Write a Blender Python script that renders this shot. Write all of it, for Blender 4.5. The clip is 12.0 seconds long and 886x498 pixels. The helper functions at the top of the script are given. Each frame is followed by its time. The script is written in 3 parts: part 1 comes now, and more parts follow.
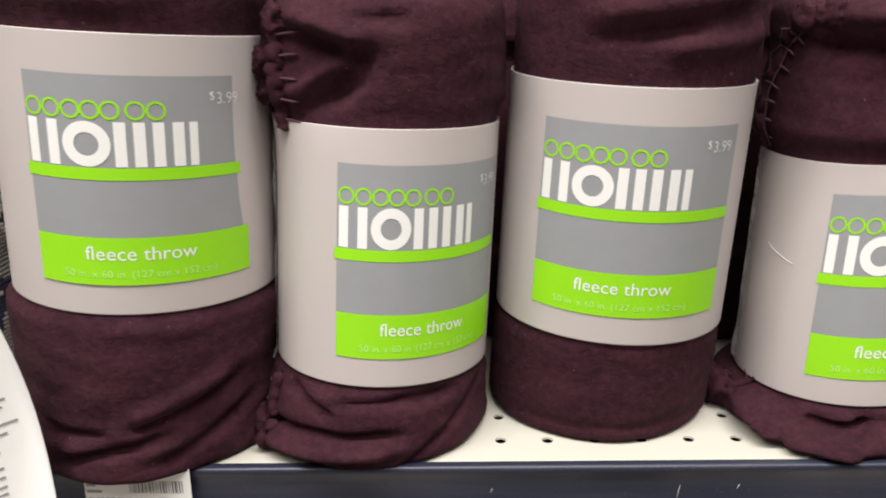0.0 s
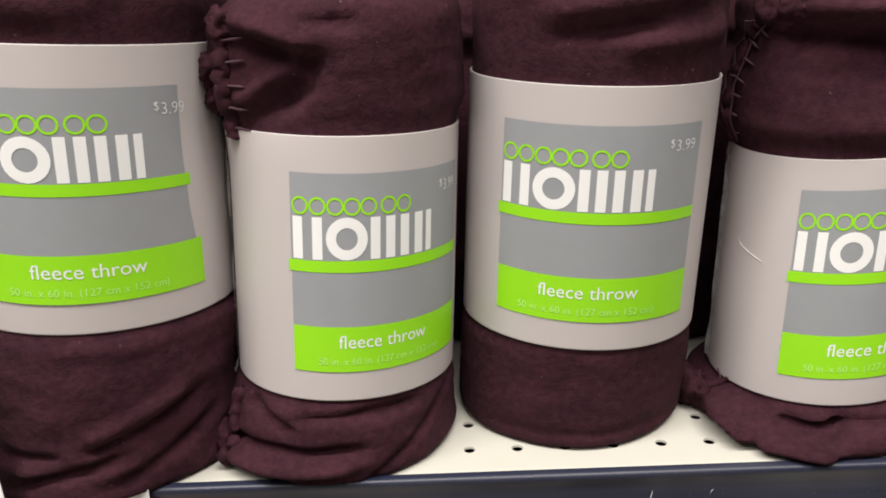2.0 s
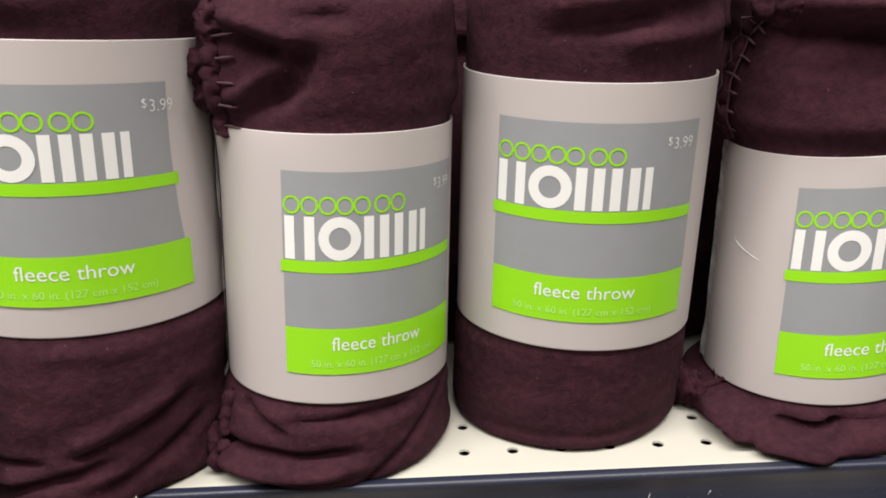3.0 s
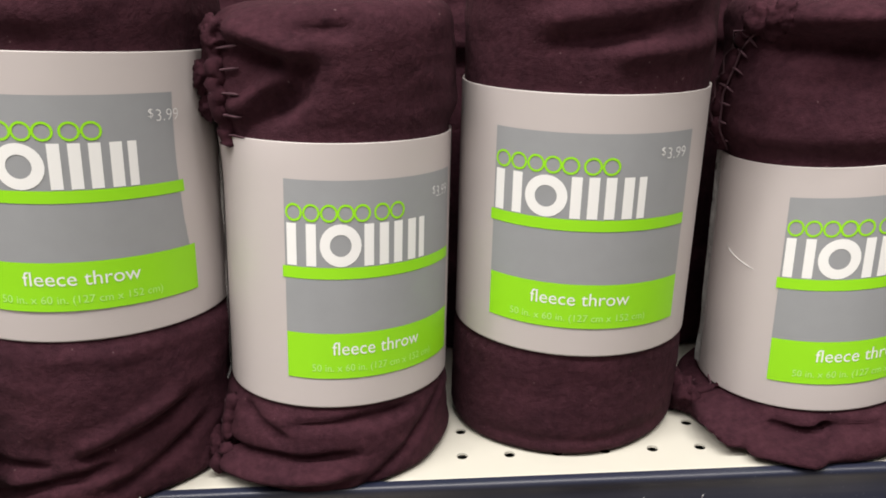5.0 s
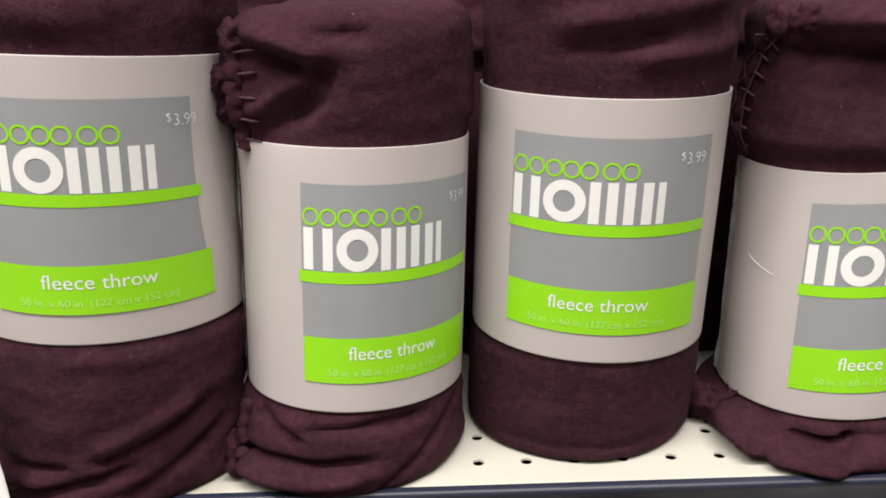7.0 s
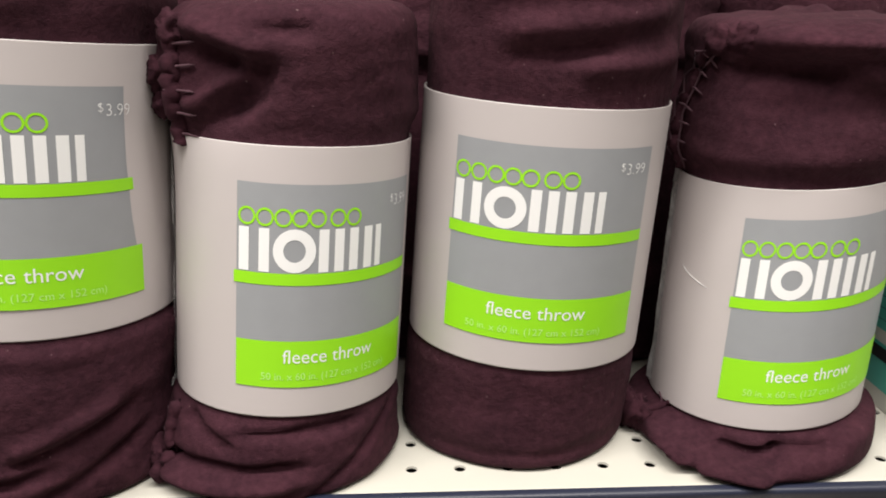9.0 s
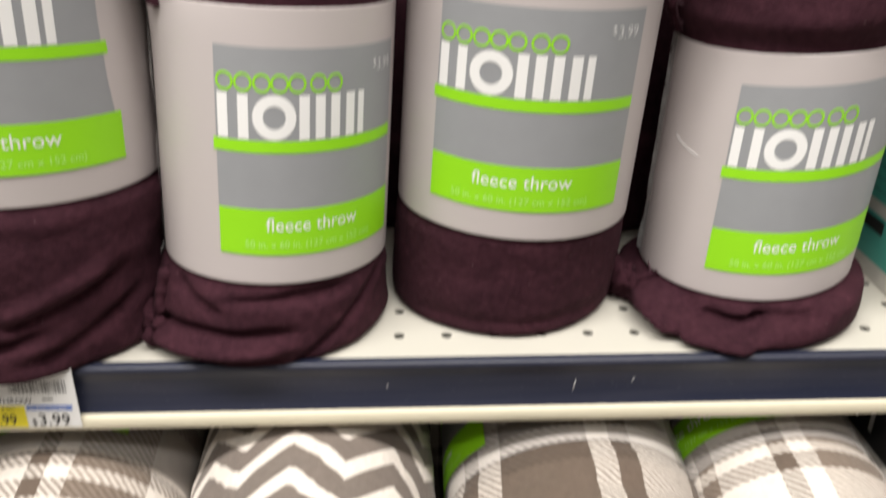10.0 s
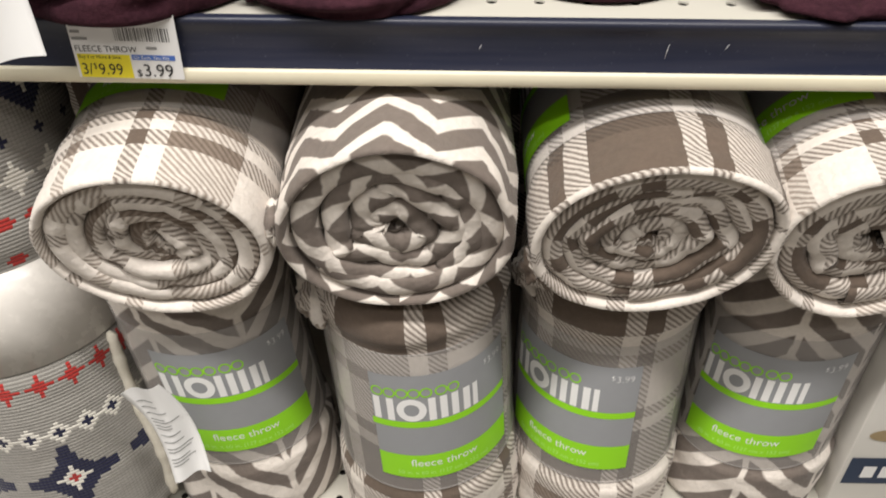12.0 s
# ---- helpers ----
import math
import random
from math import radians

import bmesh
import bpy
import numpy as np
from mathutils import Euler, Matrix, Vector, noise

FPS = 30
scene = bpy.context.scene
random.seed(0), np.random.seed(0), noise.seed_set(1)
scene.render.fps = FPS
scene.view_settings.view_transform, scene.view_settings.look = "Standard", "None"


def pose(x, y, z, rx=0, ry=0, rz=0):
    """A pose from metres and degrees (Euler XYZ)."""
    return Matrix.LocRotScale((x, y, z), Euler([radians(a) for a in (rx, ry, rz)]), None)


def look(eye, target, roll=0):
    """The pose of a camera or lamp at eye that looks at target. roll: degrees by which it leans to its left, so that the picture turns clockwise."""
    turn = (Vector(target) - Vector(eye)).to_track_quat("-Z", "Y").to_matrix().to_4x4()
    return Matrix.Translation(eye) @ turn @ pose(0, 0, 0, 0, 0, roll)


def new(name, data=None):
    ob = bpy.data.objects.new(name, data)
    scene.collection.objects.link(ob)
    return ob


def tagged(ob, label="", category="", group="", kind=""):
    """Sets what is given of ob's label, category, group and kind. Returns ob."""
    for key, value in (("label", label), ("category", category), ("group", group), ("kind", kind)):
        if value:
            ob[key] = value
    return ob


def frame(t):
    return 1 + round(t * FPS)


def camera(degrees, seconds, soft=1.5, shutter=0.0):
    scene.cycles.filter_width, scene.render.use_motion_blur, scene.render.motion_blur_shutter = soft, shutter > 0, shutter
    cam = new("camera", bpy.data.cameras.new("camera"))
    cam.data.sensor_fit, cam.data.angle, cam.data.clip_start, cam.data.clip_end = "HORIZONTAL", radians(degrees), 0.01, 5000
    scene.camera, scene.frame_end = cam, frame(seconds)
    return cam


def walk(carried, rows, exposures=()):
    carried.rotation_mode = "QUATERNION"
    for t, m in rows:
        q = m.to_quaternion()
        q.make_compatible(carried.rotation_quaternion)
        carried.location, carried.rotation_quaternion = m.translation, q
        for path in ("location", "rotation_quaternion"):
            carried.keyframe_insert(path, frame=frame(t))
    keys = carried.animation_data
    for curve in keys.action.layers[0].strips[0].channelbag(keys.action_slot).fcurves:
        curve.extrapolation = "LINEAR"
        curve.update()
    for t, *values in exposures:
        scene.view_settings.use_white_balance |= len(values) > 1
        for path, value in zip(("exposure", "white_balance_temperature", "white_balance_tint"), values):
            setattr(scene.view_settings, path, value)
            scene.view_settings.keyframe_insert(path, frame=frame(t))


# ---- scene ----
cam = camera(56.2, 12.0, soft=1.8, shutter=0.5)
PATH = [
    (0, (-0.0185, -0.3746, 1.5402), (-0.0689, 1.5257, 0.9187), -1.29),
    (0.5, (-0.0086, -0.3677, 1.5402), (-0.0479, 1.5194, 0.8787), -2.31),
    (1, (-0.0094, -0.3715, 1.5423), (-0.0543, 1.5272, 0.9154), -1.92),
    (1.5, (-0.0034, -0.3654, 1.5450), (-0.0340, 1.5308, 0.9096), -2.12),
    (2, (-0.0023, -0.3608, 1.5439), (-0.0361, 1.5325, 0.9003), -2.66),
    (2.5, (-0.0099, -0.3562, 1.5430), (-0.0096, 1.5391, 0.9044), -2.24),
    (3, (-0.0068, -0.3543, 1.5419), (-0.0053, 1.5386, 0.8961), -2.51),
    (5, (-0.0050, -0.3633, 1.5437), (-0.0081, 1.5368, 0.9194), -2.38),
    (5.5, (-0.0029, -0.3690, 1.5452), (-0.0175, 1.5351, 0.9336), -3.00),
    (6, (-0.0028, -0.3714, 1.5456), (-0.0295, 1.5372, 0.9487), -2.74),
    (6.5, (-0.0040, -0.3668, 1.5451), (-0.0560, 1.5386, 0.9393), -2.72),
    (8.5, (-0.0074, -0.3524, 1.5411), (0.0610, 1.5464, 0.9168), -0.20),
    (9, (-0.0068, -0.3576, 1.5413), (0.1047, 1.5467, 0.9402), 0.52),
    (9.5, (-0.0050, -0.3619, 1.5420), (0.1372, 1.5349, 0.9240), 0.86),
    (10, (0.0070, -0.3544, 1.5384), (0.0837, 1.4362, 0.6508), 0.38),
    (10.5, (0.0013, -0.3739, 1.5114), (0.0567, 1.3339, 0.4719), 1.02),
    (11, (-0.0100, -0.3944, 1.4924), (0.0305, 1.2372, 0.3364), 2.04),
    (11.5, (-0.0155, -0.4044, 1.4822), (-0.0132, 1.1827, 0.2652), 1.11),
    (12, (-0.0193, -0.4028, 1.4765), (-0.0405, 1.1476, 0.2133), 0.32),
]
EXPOSURES = [(0, 0.13), (0.5, 0.0), (1.5, 0.02), (3, 0.06), (8.5, 0.06), (9.5, 0.22), (10, 0.03), (10.5, -0.26), (11, -0.2), (11.5, -0.15), (12, -0.06)]
walk(cam, [(t, look(eye, target, roll)) for t, eye, target, roll in PATH], EXPOSURES)

# ---- light ----
world = bpy.data.worlds.new("store")
world.use_nodes = True
world.node_tree.nodes["Background"].inputs[0].default_value = (1.0, 0.97, 0.92, 1)
world.node_tree.nodes["Background"].inputs[1].default_value = 0.01
scene.world = world


def tube_light(x, y, sx, sy, watts):
    data = bpy.data.lights.new("ceiling_tube", "AREA")
    data.shape, data.size, data.size_y, data.energy = "RECTANGLE", sx, sy, watts
    data.color = (1.0, 0.955, 0.90)
    ob = new("ceiling_tube", data)
    ob.matrix_world = pose(x, y, 3.17, 0, 0, 0)
    return ob


for ty, tw in ((-0.62, 88), (-1.5, 24)):
    tube_light(-0.40, ty, 3.0, 0.22, tw)


# ---- materials ----
class Nodes:
    """A node material under construction."""

    def __init__(self, name):
        self.m = bpy.data.materials.new(name)
        self.m.use_nodes = True
        self.t = self.m.node_tree
        self.bsdf = self.t.nodes["Principled BSDF"]

    def n(self, kind, **props):
        node = self.t.nodes.new("ShaderNode" + kind)
        for k, v in props.items():
            setattr(node, k, v)
        return node

    def link(self, a, b):
        self.t.links.new(a, b)

    def put(self, socket, v):
        if isinstance(v, bpy.types.NodeSocket):
            self.link(v, socket)
        elif isinstance(v, (tuple, list)):
            socket.default_value = (*v, 1) if len(v) == 3 and socket.type == "RGBA" else v
        else:
            socket.default_value = v

    def math(self, op, a, b=0.0, c=0.0):
        node = self.n("Math", operation=op)
        for s, v in zip(node.inputs, (a, b, c)):
            self.put(s, v)
        return node.outputs[0]

    def mix(self, f, a, b, blend="MIX"):
        node = self.n("Mix", data_type="RGBA", blend_type=blend)
        self.put(node.inputs[0], f)
        self.put(node.inputs[6], a)
        self.put(node.inputs[7], b)
        return node.outputs[2]

    def noise(self, scale, detail=3.0, coords=None, rough=0.55):
        node = self.n("TexNoise")
        node.inputs["Scale"].default_value = scale
        node.inputs["Detail"].default_value = detail
        node.inputs["Roughness"].default_value = rough
        self.link(coords or self.n("TexCoord").outputs["Object"], node.inputs["Vector"])
        return node.outputs[0]

    def ramp(self, f, stops, constant=False):
        node = self.n("ValToRGB")
        node.color_ramp.interpolation = "CONSTANT" if constant else "LINEAR"
        el = node.color_ramp.elements
        while len(el) < len(stops):
            el.new(0.5)
        for e, (p, c) in zip(el, stops):
            e.position = p
            e.color = (c, c, c, 1) if isinstance(c, (int, float)) else (*c, 1)
        self.link(f, node.inputs[0])
        return node.outputs[0]

    def bump(self, height, strength, distance):
        node = self.n("Bump")
        node.inputs["Strength"].default_value = strength
        node.inputs["Distance"].default_value = distance
        self.link(height, node.inputs["Height"])
        self.link(node.outputs[0], self.bsdf.inputs["Normal"])

    def uv(self):
        sep = self.n("SeparateXYZ")
        self.link(self.n("UVMap", uv_map="UVMap").outputs[0], sep.inputs[0])
        return sep.outputs[0], sep.outputs[1]

    def done(self, color=None, rough=0.6, metal=0.0, sheen=0.0, spec=0.5):
        if color is not None:
            self.put(self.bsdf.inputs["Base Color"], color)
        self.put(self.bsdf.inputs["Roughness"], rough)
        self.put(self.bsdf.inputs["Metallic"], metal)
        self.put(self.bsdf.inputs["Specular IOR Level"], spec)
        if sheen:
            self.put(self.bsdf.inputs["Sheen Weight"], sheen)
            self.put(self.bsdf.inputs["Sheen Roughness"], 0.45)
        return self.m


def plain(name, color, rough=0.6, spots=0.12, scale=60, metal=0.0, bump=0.0, spec=0.5):
    k = Nodes(name)
    n1, n2 = k.noise(scale, 4), k.noise(scale * 0.07, 2)
    dark = tuple(c * (1 - spots) for c in color)
    lite = tuple(min(1, c * (1 + spots)) for c in color)
    c = k.mix(n1, dark, lite)
    c = k.mix(k.math("MULTIPLY", n2, 0.5), c, tuple(x * (1 - spots) for x in color))
    if bump:
        k.bump(n1, 0.4, bump)
    return k.done(c, k.math("MULTIPLY_ADD", n1, 0.15, rough - 0.07), metal, spec=spec)


def fleece(k, color, sheen=0.15, mottle=0.25):
    """Finish a fleece material: soft nap with tufts at two scales."""
    fine, mid, wide = k.noise(1600, 2), k.noise(260, 3), k.noise(28, 3)
    color = k.mix(k.ramp(mid, [(0.3, 0.0), (0.75, mottle)]), color, k.mix(0.55, color, (0, 0, 0)))
    color = k.mix(k.ramp(wide, [(0.35, 0.0), (0.75, 0.3)]), color, k.mix(0.5, color, (1, 0.9, 0.9)), "SOFT_LIGHT")
    h = k.math("ADD", k.math("MULTIPLY", fine, 0.35), mid)
    k.bump(h, 0.8, 0.0011)
    return k.done(color, 0.92, sheen=sheen, spec=0.15)


def mat_plum():
    k = Nodes("plum_fleece")
    lint = k.ramp(k.noise(420, 1), [(0.795, 0.0), (0.81, 1.0)])
    nap = k.ramp(k.math("ADD", k.math("MULTIPLY", k.noise(210, 6, rough=0.75), 0.6), k.math("MULTIPLY", k.noise(26, 4), 0.4)), [(0.34, 0.0), (0.68, 1.0)])
    c = k.mix(nap, (0.029, 0.0088, 0.0150), (0.064, 0.0215, 0.0320))
    c = k.mix(k.math("MULTIPLY", lint, 0.25), c, (0.45, 0.33, 0.33))
    return fleece(k, c, 0.0, 0.5)


TAUPE, DUSK, CREAM = (0.140, 0.108, 0.086), (0.28, 0.23, 0.19), (0.78, 0.72, 0.66)


def mat_plaid(name, stops_u, stops_v, period=0.15, twill=0.0046, pu=0.0, pv=0.0):
    """Tartan: two sets of stripes that show through each other in a twill."""
    k = Nodes(name)
    u, v = k.uv()
    wob = k.math("MULTIPLY", k.math("SUBTRACT", k.noise(90, 2), 0.5), 0.0012)
    u, v = k.math("ADD", u, wob), k.math("ADD", v, wob)
    fu = k.math("FRACT", k.math("DIVIDE", k.math("ADD", u, period * 40 + pu), period))
    fv = k.math("FRACT", k.math("DIVIDE", k.math("ADD", v, period * 40 + pv), period))
    cu, cv = k.ramp(fu, stops_u, True), k.ramp(fv, stops_v, True)
    d = k.math("FRACT", k.math("DIVIDE", k.math("ADD", k.math("ADD", u, v), 5.0), twill))
    d = k.math("ADD", d, k.math("MULTIPLY", k.math("SUBTRACT", k.noise(600, 1), 0.5), 0.22))
    pick = k.ramp(d, [(0.0, 0.5), (0.2, 0.12), (0.32, 0.12), (0.68, 0.88), (0.8, 0.88), (1.0, 0.5)])
    return fleece(k, k.mix(pick, cu, cv))


def mat_chevron(name, wave=0.05, height=0.028, stripe=0.028, columns=0.0, share=0.5, swap=False):
    """Zigzag stripes; with columns, white lines part the zigzag's legs."""
    k = Nodes(name)
    u, v = k.uv()
    if swap:
        u, v = v, u
    wob = k.math("MULTIPLY", k.math("SUBTRACT", k.noise(70, 2), 0.5), 0.005)
    u, v = k.math("ADD", u, wob), k.math("ADD", v, wob)
    f = k.math("FRACT", k.math("DIVIDE", k.math("ADD", u, 5.0), wave))
    tri = k.math("ABSOLUTE", k.math("SUBTRACT", f, 0.5))
    s = k.math("ADD", v, k.math("MULTIPLY", tri, 2 * height))
    s = k.math("FRACT", k.math("DIVIDE", k.math("ADD", s, 5.0), stripe))
    ash = (0.195, 0.165, 0.145)
    c = k.ramp(s, [(0.0, CREAM), (0.05, ash), (share, ash), (share + 0.06, CREAM)])
    if columns:
        g = k.math("ABSOLUTE", k.math("SUBTRACT", k.math("FRACT", k.math("MULTIPLY", f, 2.0)), 0.5))
        c = k.mix(k.ramp(g, [(0.5 - columns, 0.0), (0.52 - columns, 1.0)]), c, CREAM)
    return fleece(k, c)


def mat_knit():
    """Grey knit with bands of winter motifs."""
    k = Nodes("winter_knit")
    u, v = k.uv()
    st = 0.0026
    su, sv = k.math("FLOOR", k.math("DIVIDE", u, st)), k.math("FLOOR", k.math("DIVIDE", v, st))
    c = (0.36, 0.345, 0.32)
    col = k.mix(k.noise(300, 2), c, tuple(x * 0.8 for x in c))

    def motif(per, z0, z1, test, tone, base):
        mu = k.math("SUBTRACT", k.math("ABSOLUTE", k.math("SUBTRACT", k.math("MODULO", k.math("ADD", su, 2000), per), per // 2)), 0)
        mid = (z0 + z1) / 2 / st
        mv = k.math("ABSOLUTE", k.math("SUBTRACT", sv, round(mid)))
        inside = k.math("LESS_THAN", mv, (z1 - z0) / 2 / st)
        return k.mix(k.math("MULTIPLY", inside, test(mu, mv)), base, tone)

    def diamond(r):
        return lambda mu, mv: k.math("LESS_THAN", k.math("ADD", mu, mv), r)

    def star(r):
        return lambda mu, mv: k.math("MULTIPLY", k.math("LESS_THAN", k.math("MAXIMUM", mu, mv), r), k.math("LESS_THAN", k.math("MULTIPLY", mu, mv), r * (1.5 if r > 10 else 0.6)))

    white, red, navy = (0.75, 0.72, 0.66), (0.42, 0.035, 0.03), (0.016, 0.018, 0.05)
    for z0, z1, per, test, tone in (
        (0.034, 0.100, 27, star(12), navy), (0.055, 0.079, 27, star(5), white), (0.063, 0.071, 27, diamond(2), red),
        (0.101, 0.117, 7, diamond(3.5), white), (0.105, 0.113, 7, diamond(1.6), navy),
        (0.138, 0.160, 8, star(3.2), red), (0.236, 0.242, 7, diamond(2.5), red),
        (0.260, 0.269, 7, diamond(2.5), red), (0.273, 0.303, 10, star(5), white), (0.310, 0.316, 10, diamond(2), navy),
        (0.322, 0.372, 22, diamond(10), navy), (0.330, 0.364, 22, star(4.2), white), (0.372, 0.380, 7, diamond(2.5), white)):
        col = motif(per, z0, z1, test, tone, col)
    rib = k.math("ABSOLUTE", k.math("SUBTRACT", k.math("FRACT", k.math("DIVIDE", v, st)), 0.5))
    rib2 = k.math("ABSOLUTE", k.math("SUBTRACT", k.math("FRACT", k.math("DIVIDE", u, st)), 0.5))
    # darken the grooves between stitch rows: their shade, put into the colour
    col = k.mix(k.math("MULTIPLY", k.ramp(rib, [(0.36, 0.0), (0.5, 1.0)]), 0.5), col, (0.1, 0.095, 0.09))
    k.bump(k.math("ADD", k.math("MULTIPLY", rib, -1.0), k.math("MULTIPLY", rib2, -0.6)), 0.7, 0.0012)
    return k.done(col, 0.9, sheen=0.2, spec=0.2)


def mat_film():
    """Thin smoky plastic sleeve."""
    k = Nodes("smoky_film")
    k.done(k.mix(k.noise(40, 3), (0.46, 0.44, 0.43), (0.54, 0.52, 0.51)), 0.3)
    clear = k.n("BsdfTransparent")
    m = k.n("MixShader")
    m.inputs[0].default_value = 0.36
    k.link(clear.outputs[0], m.inputs[1])
    k.link(k.bsdf.outputs[0], m.inputs[2])
    k.link(m.outputs[0], k.t.nodes["Material Output"].inputs[0])
    return k.m


def mat_clear():
    k = Nodes("clear_tape")
    k.done((0.9, 0.9, 0.9), 0.12)
    clear = k.n("BsdfTransparent")
    m = k.n("MixShader")
    k.put(m.inputs[0], k.ramp(k.noise(120, 2), [(0.35, 0.25), (0.75, 0.65)]))
    k.link(clear.outputs[0], m.inputs[1])
    k.link(k.bsdf.outputs[0], m.inputs[2])
    k.link(m.outputs[0], k.t.nodes["Material Output"].inputs[0])
    return k.m


def mat_rail():
    """Navy plastic price rail, dusty and scuffed."""
    k = Nodes("navy_rail")
    co = k.n("TexCoord").outputs["Object"]
    mp = k.n("Mapping")
    mp.inputs["Scale"].default_value = (4, 30, 90)
    k.link(co, mp.inputs[0])
    dust = k.noise(3, 4, mp.outputs[0])
    c = k.mix(k.ramp(dust, [(0.35, 0.0), (0.75, 0.5)]), (0.014, 0.018, 0.040), (0.042, 0.042, 0.062))
    c = k.mix(k.ramp(k.noise(900, 1), [(0.74, 0.0), (0.78, 0.25)]), c, (0.3, 0.3, 0.34))
    return k.done(c, k.math("MULTIPLY_ADD", dust, 0.2, 0.3))


PLUM = mat_plum()
PLUM_HEM = plain("plum_thread", (0.060, 0.022, 0.033), 0.9, 0.3, 500, bump=0.0006)
PLUM_STITCH = plain("plum_stitch", (0.090, 0.038, 0.054), 0.8, 0.3, 700)
CARD = plain("grey_card", (0.54, 0.492, 0.49), 0.45, 0.03, 30)
PANEL = plain("cool_grey_print", (0.315, 0.325, 0.345), 0.45, 0.06, 110)
GREEN = plain("lime_print", (0.31, 0.75, 0.012), 0.45, 0.03, 30)
GREEN_PALE = plain("pale_lime_print", (0.50, 0.88, 0.22), 0.45, 0.03, 60)
WHITE = plain("white_print", (0.88, 0.88, 0.88), 0.5, 0.02, 60)
FILM, CLEAR = mat_film(), mat_clear()
BROWN = (0.085, 0.066, 0.052)
WARP = [(0.0, TAUPE), (0.34, CREAM), (0.43, TAUPE), (0.52, CREAM), (0.80, TAUPE), (0.89, CREAM)]
WEFT = [(0.0, TAUPE), (0.24, BROWN), (0.34, CREAM), (0.42, TAUPE), (0.50, CREAM), (0.78, DUSK), (0.86, CREAM)]
PLAID_A = mat_plaid("taupe_plaid", WARP, WEFT, 0.14, pu=0.026)
PLAID_C = mat_plaid("taupe_plaid_upright", WARP, WEFT, 0.14, pu=0.05, pv=0.080)
PLAID_B = mat_plaid("ivory_plaid", [(0.0, TAUPE), (0.07, CREAM), (0.15, DUSK), (0.44, CREAM), (0.70, DUSK), (0.78, CREAM)],
                    [(0.0, CREAM), (0.19, TAUPE), (0.27, CREAM), (0.33, TAUPE), (0.41, CREAM), (0.66, DUSK), (0.74, CREAM)], 0.14, pu=0.012)
CHEVRON = mat_chevron("grey_chevron", 0.054, 0.022, 0.027, share=0.58)
LATTICE = mat_chevron("grey_herringbone", 0.12, 0.055, 0.031, 0.05, 0.55)
KNIT = mat_knit()
SATIN = plain("silver_satin", (0.74, 0.71, 0.67), 0.26, 0.16, 90)
RAIL = mat_rail()
RAIL_NEW = plain("navy_insert", (0.012, 0.018, 0.06), 0.25, 0.2, 80)
ENAMEL = plain("cream_enamel", (0.57, 0.55, 0.49), 0.38, 0.03, 40)
LIP = plain("cream_lip", (0.72, 0.67, 0.52), 0.4, 0.06, 50)
# near-black for the shelf hollow: its shade is put into the colour
SHADE = plain("shaded_inside", (0.05, 0.047, 0.044), 0.8, 0.1, 30)
PAPER = plain("white_paper", (0.86, 0.86, 0.86), 0.5, 0.02, 80)
INK = plain("black_ink", (0.02, 0.02, 0.022), 0.5, 0.1, 80)
GREYINK = plain("grey_ink", (0.30, 0.30, 0.30), 0.5, 0.1, 80)
YELLOW = plain("yellow_print", (0.88, 0.76, 0.03), 0.5, 0.03, 80)
BLUE = plain("blue_print", (0.07, 0.17, 0.55), 0.5, 0.05, 80)
NAVY = plain("navy_print", (0.012, 0.03, 0.075), 0.4, 0.1, 60)
TEAL = plain("teal_print", (0.10, 0.50, 0.42), 0.4, 0.05, 60)
RED = plain("red_print", (0.62, 0.02, 0.025), 0.5, 0.06, 60)
BOXWHITE = plain("white_carton", (0.72, 0.70, 0.66), 0.5, 0.03, 50)
TAN = plain("tan_print", (0.36, 0.27, 0.15), 0.6, 0.15, 120)
CORD = plain("ivory_cord", (0.68, 0.64, 0.55), 0.9, 0.15, 400, bump=0.0008)
TILE = plain("floor_vinyl", (0.42, 0.40, 0.37), 0.3, 0.06, 8)
PLASTER = plain("ceiling_panel", (0.78, 0.77, 0.74), 0.85, 0.04, 90)
PAINT = plain("wall_paint", (0.36, 0.34, 0.31), 0.7, 0.05, 12)


# ---- building helpers ----
def link_mesh(name, bm, mat, parent=None, label="", smooth=True):
    me = bpy.data.meshes.new(name)
    bm.to_mesh(me)
    bm.free()
    if smooth:
        for p in me.polygons:
            p.use_smooth = True
    me.materials.append(mat)
    ob = new(name, me)
    ob.parent = parent
    if label:
        ob["label"] = label
    return ob


def part(name, bm, mat, parent, label="", smooth=True):
    return link_mesh(name, bm, mat, parent, label, smooth)


def thing(name, m, label, category, group="", kind=""):
    ob = new(name)
    ob.empty_display_size = 0.02
    ob.matrix_world = m
    return tagged(ob, label, category, group, kind)


def box(bm, x0, x1, y0, y1, z0, z1, bevel=0.0):
    made = bmesh.ops.create_cube(bm, size=1.0, matrix=Matrix.Translation(((x0 + x1) / 2, (y0 + y1) / 2, (z0 + z1) / 2)) @ Matrix.Diagonal((x1 - x0, y1 - y0, z1 - z0, 1)))
    if bevel:
        edges = {e for v in made["verts"] for e in v.link_edges}
        bmesh.ops.bevel(bm, geom=list(edges), offset=bevel, segments=2, affect="EDGES", profile=0.6)
    return bm


